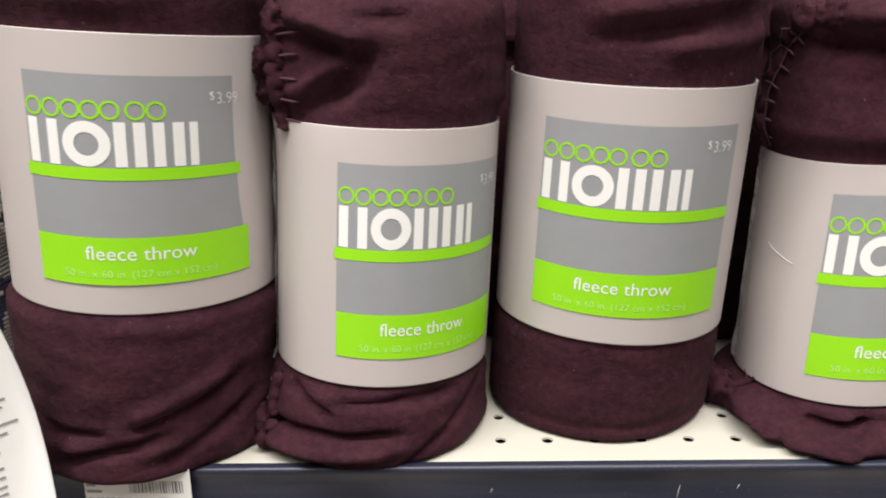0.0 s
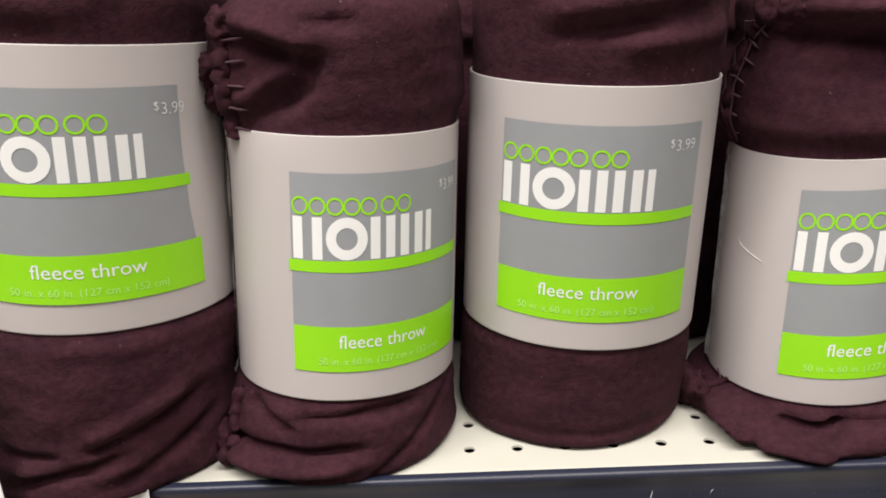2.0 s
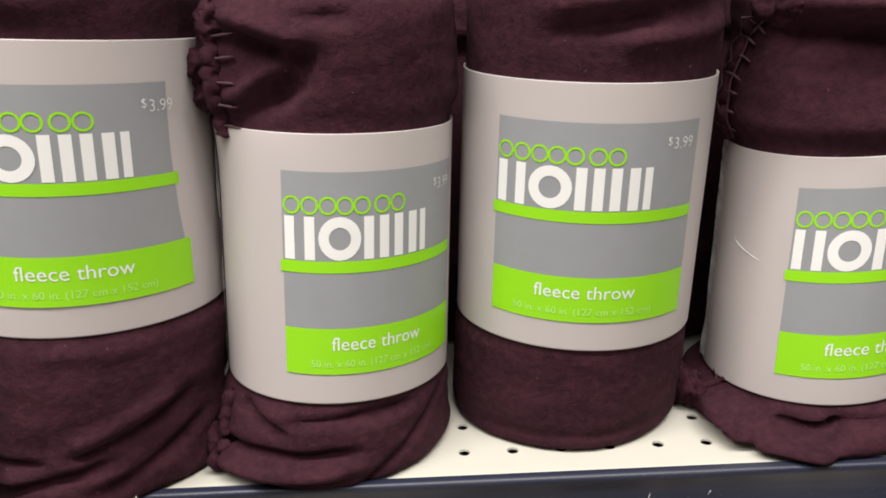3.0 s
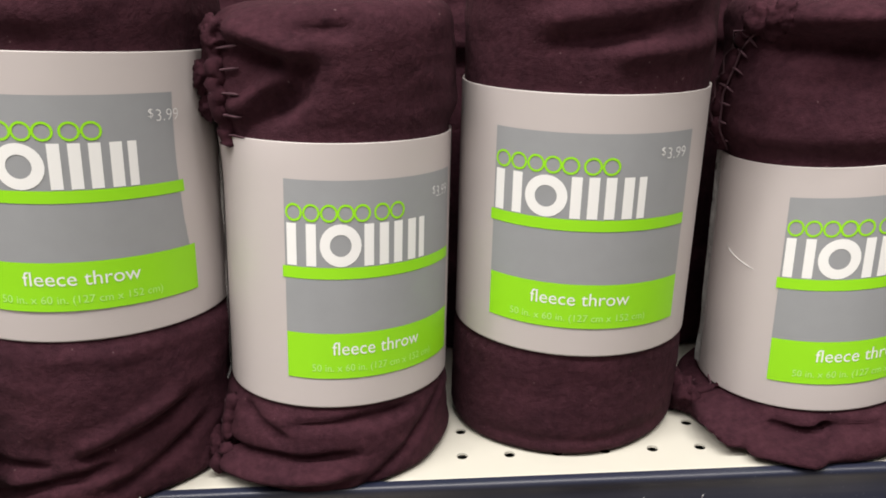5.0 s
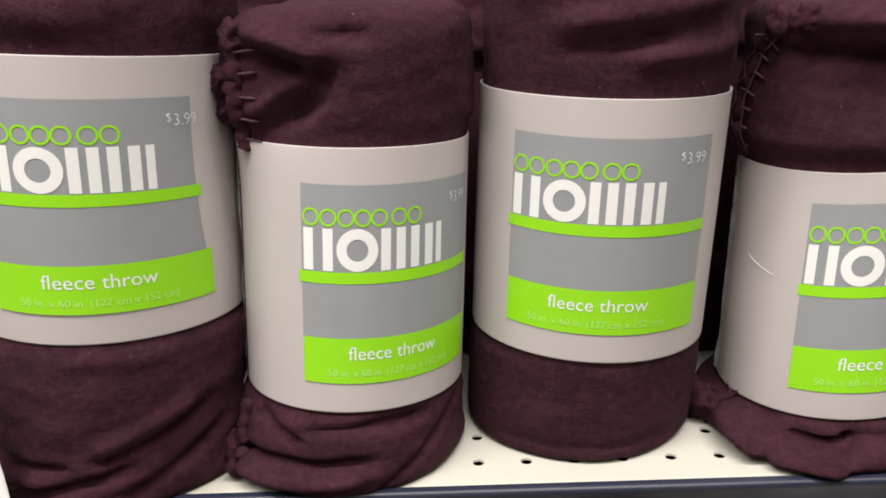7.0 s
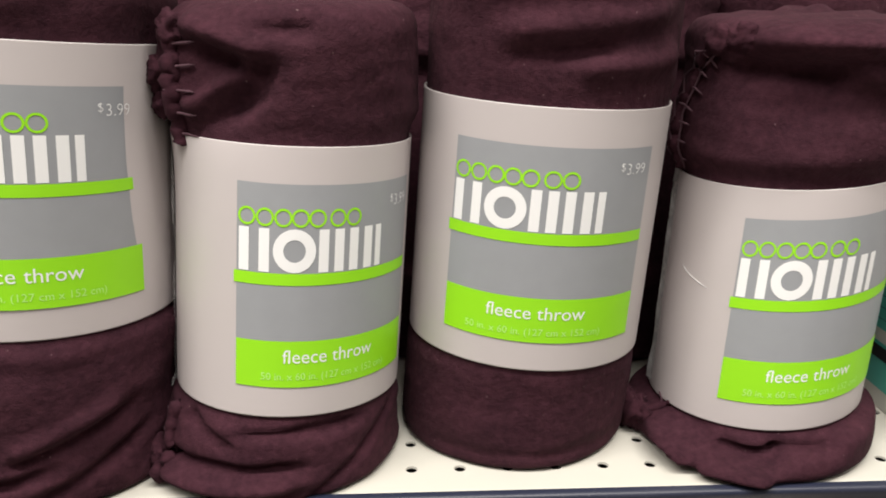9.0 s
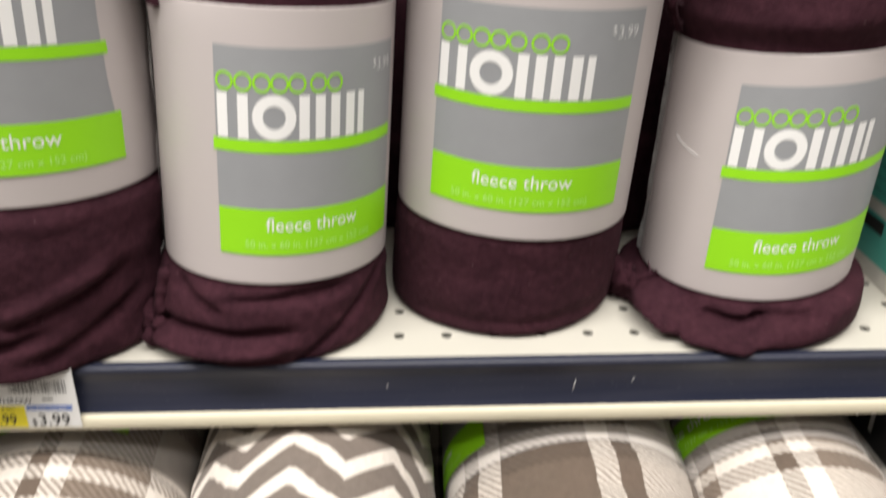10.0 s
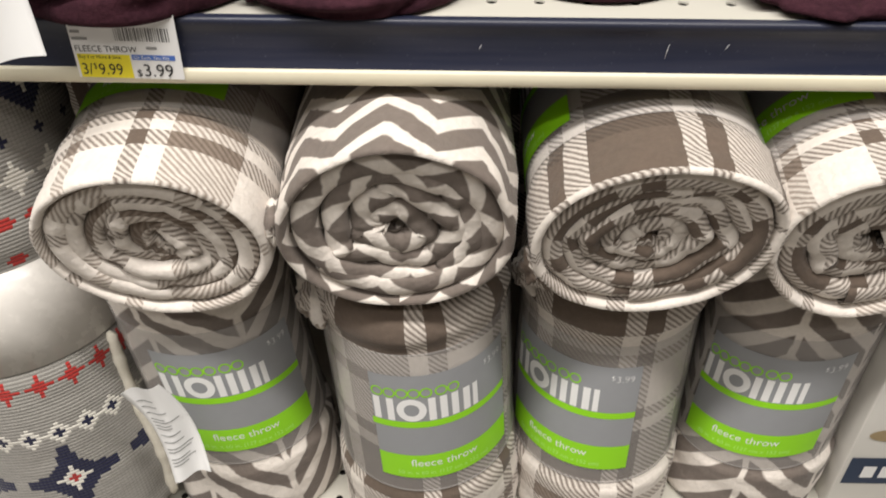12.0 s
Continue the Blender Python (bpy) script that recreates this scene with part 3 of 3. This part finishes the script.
PL = "dark plum fleece throw rolled upright in a grey sleeve"
plum_throw(-0.1985, 0.0575, Roll(0.0690, 0.285, (0.0895, 0.2200), lean=(0.060, 0.010), seed=1, bulge=0.003, wrinkle=0.9, flare=0.004, dents=((1.38, 0.180, 0.20, 0.055, -0.006), (-0.2, 0.06, 1.0, 0.03, 0.002)),
           folds=((-1.0, 0.032, 0.1, 0.026, -0.0036, 0.0030), (0.1, 0.028, 1.0, 0.046, -0.0036, 0.0028), (0.15, 0.036, 0.9, 0.054, 0.0028, 0.0040), (-0.5, 0.012, 0.45, 0.026, -0.0034, 0.0030),
                  (-0.35, 0.019, 0.3, 0.030, 0.0026, 0.0035), (0.3, 0.010, 1.1, 0.030, -0.0030, 0.0032), (-1.2, 0.014, -0.3, 0.006, -0.0034, 0.0032), (-0.6, 0.245, 0.7, 0.252, -0.0030, 0.0040))), 0.375, PL, skew=-0.085, wrap=1.03)
plum_throw(-0.0684, 0.0575, Roll(0.0579, 0.236, (0.0428, 0.1725), lean=(0.0637, 0.053), seed=2, wrinkle=0.7, rings=0.0, bulge=0.0030, rim=0.017, flare=0.011, turn=-0.9,
           dents=((-1.25, 0.204, 0.40, 0.030, 0.0055), (-0.45, 0.198, 0.30, 0.016, -0.0045)),
           folds=((-0.85, 0.229, -0.10, 0.213, 0.0042, 0.0050), (-0.70, 0.214, -0.02, 0.205, -0.0050, 0.0055), (-0.20, 0.211, -0.80, 0.187, 0.0030, 0.0042), (-0.10, 0.200, -0.65, 0.176, -0.0036, 0.0050),
                  (-0.24, 0.224, 0.24, 0.223, -0.0022, 0.0030), (-0.33, 0.036, 0.80, 0.036, -0.0040, 0.0030), (-0.85, 0.041, -0.30, 0.028, -0.0034, 0.0034), (-1.15, 0.017, 0.26, 0.018, -0.0042, 0.0032),
                  (-1.00, 0.009, 0.20, 0.012, 0.0034, 0.0040), (1.25, 0.034, 0.25, 0.001, -0.0034, 0.0028), (-0.80, 0.003, 0.30, 0.006, -0.0026, 0.0028))),
           0.50, PL, hems=((((-0.93, 0.170), (-0.90, 0.200), (-0.95, 0.226)), 0.0044, 0.014, 0.0, 3), (((-0.98, 0.042), (-0.95, 0.022), (-0.92, 0.003)), 0.0036, 0.010, 0.0, 5)),
           corners=((-0.98, 0.222, 0.0085, 6.0), (-1.15, 0.203, 0.0075, 8.0), (-1.15, 0.188, 0.0060, 14.0), (-1.12, 0.010, 0.009, 4.0)), tape=-1.36, skew=-0.067, wrap=0.952)
plum_throw(0.0612, 0.0800, Roll(0.0632, 0.262, (0.0595, 0.1900), lean=(0.0614, -0.008), seed=3, wrinkle=0.4, rings=0.15, bulge=0.0008,
           folds=((-0.6, 0.222, 0.8, 0.232, 0.0030, 0.0060), (0.0, 0.206, 1.0, 0.212, 0.0026, 0.0055), (-0.5, 0.212, 0.3, 0.216, -0.0022, 0.004), (-0.9, 0.245, 0.6, 0.25, 0.003, 0.007), (-1.0, 0.008, 0.9, 0.010, -0.0014, 0.004))),
           -0.035, PL, skew=-0.052, wrap=1.02)
plum_throw(0.1989, 0.0712, Roll(0.0568, 0.229, (0.0240, 0.1512), lean=(0.058, 0.045), seed=4, wrinkle=0.6, rings=0.0, bulge=0.0055, lip=0.003, flare=0.011, turn=-0.5, rim=0.012,
           dents=((-0.45, 0.188, 0.55, 0.016, -0.0050),),
           folds=((-0.95, 0.221, 1.2, 0.216, 0.0060, 0.0065), (-1.05, 0.204, -0.05, 0.206, -0.0060, 0.0060), (-0.15, 0.208, 0.9, 0.190, 0.0044, 0.0048), (0.1, 0.206, 1.1, 0.204, -0.0044, 0.0040),
                  (-1.22, 0.019, -0.72, 0.006, 0.0085, 0.0045), (-0.72, 0.006, -0.20, 0.005, 0.0065, 0.0036), (-1.12, 0.022, -0.70, 0.013, -0.0085, 0.0036), (-0.70, 0.013, -0.15, 0.012, -0.0085, 0.0036), (-0.30, 0.015, 0.35, 0.018, -0.0075, 0.0034))),
           0.10, "dark plum fleece throw with bunched corners, rolled in a sleeve",
           hems=((((-1.58, 0.149), (-1.54, 0.180), (-1.40, 0.204), (-1.18, 0.217)), 0.0036, 0.010, 0.0042, 8), (((-1.22, 0.021), (-1.36, 0.013), (-1.60, 0.003)), 0.0022, 0.008, 0.0, 9)),
           corners=((-1.50, 0.011, 0.0115, 9.0), (-1.34, 0.013, 0.0065, 16.0), (-1.10, 0.217, 0.0085, 2.0), (-0.92, 0.220, 0.0065, 12.0)), tape=-1.72, skew=0.072, wrap=0.942, crease=(-1.32, -0.98, 0.100, 0.092))
# a back row added to block light, so the gaps in front go dark
for bx, by, bh, sd in ((-0.40, 0.24, 0.28, 10), (-0.27, 0.21, 0.29, 11), (-0.125, 0.215, 0.275, 12), (0.01, 0.22, 0.27, 13), (0.14, 0.215, 0.272, 14), (0.265, 0.225, 0.262, 15)):
    plum_throw(bx, by, Roll(0.064, bh, (0.07, 0.19), seed=sd), None, "dark plum fleece throw added in the back row to darken the gaps", group="plum throws")


# ---- grey throws on the lower shelf ----
def standing_throw(x, y, roll, centre, mat, label, corners=(), skew=0.0):
    ob = thing("fleece_throw", pose(x, y, LOWER), label, "blanket", "grey throws")
    roll.sleeve = (centre or 0.0, skew)
    part("cloth", roll.cloth(110, 80), mat, ob)
    label_band(roll, ob, centre, True, skew=skew)
    for a0, z0, size, seed in corners:
        crumpled_corner(roll, ob, a0, z0, size, seed, mat)
    return ob


def lying_throw(x, y, z, roll, centre, mat, label, turns, spin, seed, yaw=0.0, twist=0.0, mess=0.004, hand=1, tip=9, corners=(), inner=None):
    ob = thing("fleece_throw", pose(x, y, z, -90 + tip, 0, yaw) @ pose(0, 0, 0, 0, 0, twist), label, "blanket", "grey throws")
    part("cloth", roll.cloth(120, 80, True), mat, ob)
    for a0, z0, size, sd in corners:
        crumpled_corner(roll, ob, a0, z0, size, sd, mat)
    part("rolled_end", rolled_end(roll, turns, spin, seed, mess=mess, hand=hand), inner or mat, ob, "wound layers of the open end")
    label_band(roll, ob, centre, True)
    return ob


standing_throw(-0.175, 0.034, Roll(0.0627, 0.242, (0.070, 0.200), lean=(-0.115, 0.038), seed=21, wrinkle=0.7), 0.39, LATTICE, "grey and white herringbone fleece throw standing upright", skew=-0.02)
standing_throw(-0.030, 0.012, Roll(0.0655, 0.238, (0.074, 0.204), lean=(-0.072, 0.080), seed=22, wrinkle=0.7), 0.30, PLAID_C, "taupe and white plaid fleece throw standing upright",
               corners=((-1.15, 0.217, 0.015, 5.0), (-1.35, 0.200, 0.010, 15.0)), skew=0.09)
standing_throw(0.096, 0.028, Roll(0.0635, 0.238, (0.059, 0.189), lean=(0.001, 0.110), seed=23, wrinkle=0.6), -0.55, PLAID_C, "taupe and white plaid fleece throw standing upright",
               corners=((-1.25, 0.214, 0.012, 7.0),))
standing_throw(0.222, 0.038, Roll(0.0595, 0.238, (0.059, 0.189), lean=(0.055, 0.060), seed=24, wrinkle=0.7), -0.40, LATTICE, "grey and white herringbone fleece throw standing upright", skew=0.13)
# added throws that hide the lit back panel and keep the gaps dark
for bx, sd in ((-0.375, 50), (-0.24, 51), (-0.11, 52), (0.02, 53), (0.15, 54), (0.27, 55)):
    back = thing("fleece_throw", pose(bx, 0.330, LOWER), "taupe plaid fleece throw added in the back row to darken the gaps", "blanket", "grey throws")
    part("cloth", Roll(0.063, 0.33, (0.1, 0.2), seed=sd).cloth(48, 30), PLAID_C, back)

lying_throw(-0.188, -0.045, 1.180, Roll(0.0660, 0.25, (0.06, 0.193), deep=0.84, seed=31, wrinkle=0.5, bulge=0.002), -0.3, PLAID_B,
            "ivory and taupe plaid fleece throw lying with its open end out", 5.0, 0.6, 1, twist=6, mess=0.006)
lying_throw(-0.050, -0.045, 1.194, Roll(0.0668, 0.25, (0.11, 0.243), deep=0.86, seed=32, wrinkle=0.6, bulge=0.002), -0.1, CHEVRON,
            "grey and white chevron fleece throw lying with its open end out", 4.3, 2.2, 2, tip=5, mess=0.010, corners=((-1.62, 0.012, 0.010, 3.0),))
lying_throw(0.094, -0.045, 1.188, Roll(0.0700, 0.25, (0.046, 0.179), deep=0.80, seed=33, wrinkle=0.5, bulge=0.002), -1.20, PLAID_A,
            "taupe and white plaid fleece throw lying with its open end out", 5.4, 1.0, 3, twist=-17, mess=0.008, corners=((-1.75, 0.010, 0.011, 11.0),))
lying_throw(0.2170, -0.045, 1.186, Roll(0.0575, 0.25, (0.048, 0.181), deep=0.98, seed=34, wrinkle=0.5, bulge=0.002), -0.8, PLAID_B,
            "ivory and taupe plaid fleece throw lying with its open end out", 3.5, 0.2, 4, twist=-8, mess=0.008, inner=PLAID_C, corners=((1.75, 0.010, 0.012, 13.0),))


# ---- price tag ----
def price_tag():
    ob = thing("price_tag", pose(-0.2172, -0.0080, 1.2690, 0, 1.0, 0), "white paper price tag with yellow and blue fields on the rail", "price tag")
    w, h = 0.0555, 0.0365
    bm = bmesh.new()
    box(bm, 0, w, -0.0002, 0.0003, 0, h)
    part("tag_paper", bm, PAPER, ob, "white paper", False)

    def flat(off):
        return lambda x, z: Vector((x, -0.0002 - off, z))

    o1, o2 = flat(0.0002), flat(0.0004)
    part("yellow_field", patch(o1, 0.0015, 0.0290, 0.0002, 0.0135, 2, 2), YELLOW, ob, "yellow field", False)
    part("blue_field", patch(o1, 0.0300, 0.0525, 0.0108, 0.0137, 2, 2), BLUE, ob, "blue field", False)
    letter("lettering", "FLEECE THROW", 0.0048, 0.0012, 0.0150, o2, INK, ob, stretch=0.93)
    letter("lettering", "Buy 3 or More & Save", 0.0026, 0.0022, 0.0112, o2, INK, ob, stretch=0.95)
    letter("lettering", "Or Each, You Pay", 0.0026, 0.0310, 0.0114, o2, WHITE, ob)
    letter("lettering", "3/", 0.0092, 0.0025, 0.0020, o2, INK, ob, stretch=0.8)
    letter("lettering", "$", 0.0046, 0.0088, 0.0054, o2, INK, ob, stretch=0.8)
    letter("lettering", "9.99", 0.0092, 0.0112, 0.0020, o2, INK, ob, stretch=0.82)
    letter("lettering", "$", 0.0055, 0.0310, 0.0016, o2, INK, ob)
    letter("lettering", "3.99", 0.0102, 0.0345, 0.0016, o2, INK, ob, stretch=0.92)
    rnd = random.Random(4)
    x = 0.0235
    while x < 0.0515:
        wd = rnd.choice((0.00025, 0.0004, 0.0006))
        part("bar", patch(o1, x, x + wd, 0.0212, 0.0285, 1, 1), INK, ob, "", False)
        x += wd + rnd.choice((0.0004, 0.0008))
    for x0, x1, z in ((0.001, 0.009, 0.0285), (0.012, 0.021, 0.0285), (0.001, 0.006, 0.0250), (0.001, 0.009, 0.0212), (0.0385, 0.044, 0.0168)):
        part("small_print", patch(o1, x0, x1, z, z + 0.0015, 1, 1), GREYINK, ob, "", False)
    return ob


price_tag()


# ---- knitted throws and care labels at the end of the row ----
def care_label(m, label, w, h, curl, seed):
    ob = thing("care_label", m, label, "label")

    def put(off):
        def f(x, z):
            k = z / h
            return Vector((x + curl[0] * math.sin(3 * k), -curl[1] * k * k - off + 0.003 * math.sin(6 * x / w + 4 * k), -z))
        return f

    p, q = put(0), put(-0.0006)
    rows = [[p(w * j / 10, h * i / 16) for j in range(11)] + [q(w * j / 10, h * i / 16) for j in reversed(range(11))] for i in range(17)]
    part("satin_paper", sheet(rows, closed=True), PAPER, ob, "glossy white label cloth")
    o = put(0.0005)
    rnd = random.Random(seed)
    z = h * 0.14
    while z < h * 0.86:
        ln = w * rnd.uniform(0.35, 0.75)
        part("small_print", patch(o, w * 0.12, w * 0.12 + ln, z, z + h * 0.010, 8, 1), GREYINK, ob)
        z += h * rnd.choice((0.032, 0.04, 0.07))
    return ob


def knit_throw(m, r, h, band, label, cord):
    roll = Roll(r, h, band, seed=41, wrinkle=0.5, bulge=0.004)
    ob = thing("knit_throw", m, label, "blanket", "knit throws")
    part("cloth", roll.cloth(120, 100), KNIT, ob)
    rows = [[roll.at(2 * math.pi * j / 90, zz, off) for j in range(90)] for zz, off in ((band[0], 0.0003), (band[0], 0.0014), ((band[0] + band[1]) / 2, 0.0018), (band[1], 0.0014), (band[1], 0.0003))]
    part("satin_band", sheet(rows, closed=True), SATIN, ob, "shiny silver satin band")
    if cord:
        path = [roll.at(1.25 + 0.03 * math.sin(zz * 40), zz, 0.001) for zz in [0.004 + (band[0] - 0.006) * i / 40 for i in range(41)]]
        part("piping", strip_along(path, 0.0042, 8, 0.3), CORD, ob, "ivory knitted edging")
    return ob


knit_throw(pose(-0.306, 0.004, LOWER + 0.004, -9, -7, 0), 0.070, 0.395, (0.163, 0.235), "grey knit throw with navy and red winter pattern, rolled", True)
knit_throw(pose(-0.372, 0.090, SHELF), 0.078, 0.30, (0.19, 0.25), "grey knit throw with winter pattern beside the plum throws", False)
care_label(pose(-0.231, -0.052, 1.066, 0, -14, 10), "creased white care label hanging from the knit throw", 0.026, 0.082, (0.004, 0.012), 3)
care_label(pose(-0.286, -0.030, 1.402, 0, -10, 8), "creased white care label curling over the shelf edge", 0.046, 0.119, (0.003, 0.010), 5)


# ---- cartons at the other end of the row ----
def carton(x0, x1, y0, y1, z0, z1, label, mat=BOXWHITE):
    ob = thing("carton", pose(x0, y0, z0), label, "box", "cartons")
    bm = box(bmesh.new(), 0, x1 - x0, 0, y1 - y0, 0, z1 - z0, 0.0015)
    part("box_body", bm, mat, ob, "white printed card")
    return ob


def side(y_far):
    """Put for a carton's left face: x runs towards the viewer's side from the back."""
    return lambda off: (lambda x, z: Vector((-off, y_far - x, z)))


def front(off):
    return lambda x, z: Vector((x, -off, z))


c1 = carton(0.284, 0.50, 0.020, 0.30, SHELF, SHELF + 0.19, "white carton with teal panels and a black top band")
s = side(0.28)
part("black_band", patch(s(0.0004), 0.0, 0.259, 0.116, 0.146, 4, 2), INK, c1, "black band", False)
for k in range(3):
    part("white_bar", patch(s(0.0008), 0.12 + k * 0.05, 0.155 + k * 0.05, 0.124, 0.138, 2, 1), PAPER, c1, "", False)
part("teal_panel", patch(s(0.0004), 0.12, 0.255, 0.048, 0.079, 3, 2), TEAL, c1, "teal printed panel", False)
part("teal_panel", patch(s(0.0004), 0.15, 0.245, 0.012, 0.040, 3, 2), TEAL, c1, "teal printed panel", False)
part("black_tab", patch(s(0.0008), 0.16, 0.225, 0.030, 0.038, 3, 1), INK, c1, "black tab", False)
for k in range(4):
    part("teal_rule", patch(s(0.0008), 0.122, 0.254, 0.054 + 0.007 * k, 0.0545 + 0.007 * k, 2, 1), NAVY, c1, "", False)

c2 = carton(0.284, 0.50, -0.008, 0.29, LOWER, LOWER + 0.233, "white carton with a navy label and printed slippers")
part("navy_label", patch(front(0.0004), 0.002, 0.16, 0.186, 0.218, 4, 2), NAVY, c2, "navy label", False)
part("navy_label", patch(front(0.0004), 0.004, 0.16, 0.034, 0.066, 4, 2), NAVY, c2, "navy label", False)
for k, (xa, xb) in enumerate(((0.016, 0.026), (0.030, 0.037))):
    part("white_bar", patch(front(0.0008), xa, xb, 0.042, 0.056, 1, 1), PAPER, c2, "", False)
    part("white_bar", patch(front(0.0008), xa, xb, 0.194, 0.210, 1, 1), PAPER, c2, "", False)
part("printed_slipper", ring(front(0.0006), 0.024, 0.093, 0.0, 0.016, 0.42), TAN, c2, "tan printed slipper", False)
part("printed_slipper", ring(front(0.0006), 0.050, 0.099, 0.0, 0.016, 0.42), TAN, c2, "tan printed slipper", False)
part("navy_spot", ring(front(0.0006), 0.032, 0.144, 0.0, 0.013, 0.9), NAVY, c2, "navy spot", False)
c3 = carton(0.2805, 0.52, -0.010, 0.29, LOWER + 0.2335, LOWER + 0.368, "carton with red stripes and a black side band")
s = side(0.30)
part("black_band", patch(s(0.0004), 0.0, 0.297, 0.090, 0.132, 4, 2), INK, c3, "black band", False)
for k in range(7):
    part("white_bar", patch(s(0.0008), 0.16 + k * 0.016, 0.164 + k * 0.016, 0.098, 0.122, 1, 1), PAPER, c3, "", False)
for k in range(5):
    part("red_stripe", patch(front(0.0004), 0.001, 0.22, 0.012 + 0.024 * k, 0.024 + 0.024 * k, 2, 1), RED, c3, "red stripe", False)


# ---- ceiling light housings ----
for ty in (-0.62, -1.5):
    ob = thing("ceiling_light", pose(-0.40, ty, 3.18), "long white fluorescent ceiling light housing", "lamp", "ceiling lights")
    part("housing", box(bmesh.new(), -1.55, 1.55, -0.14, 0.14, 0.005, 0.07, 0.01), PLASTER, ob)
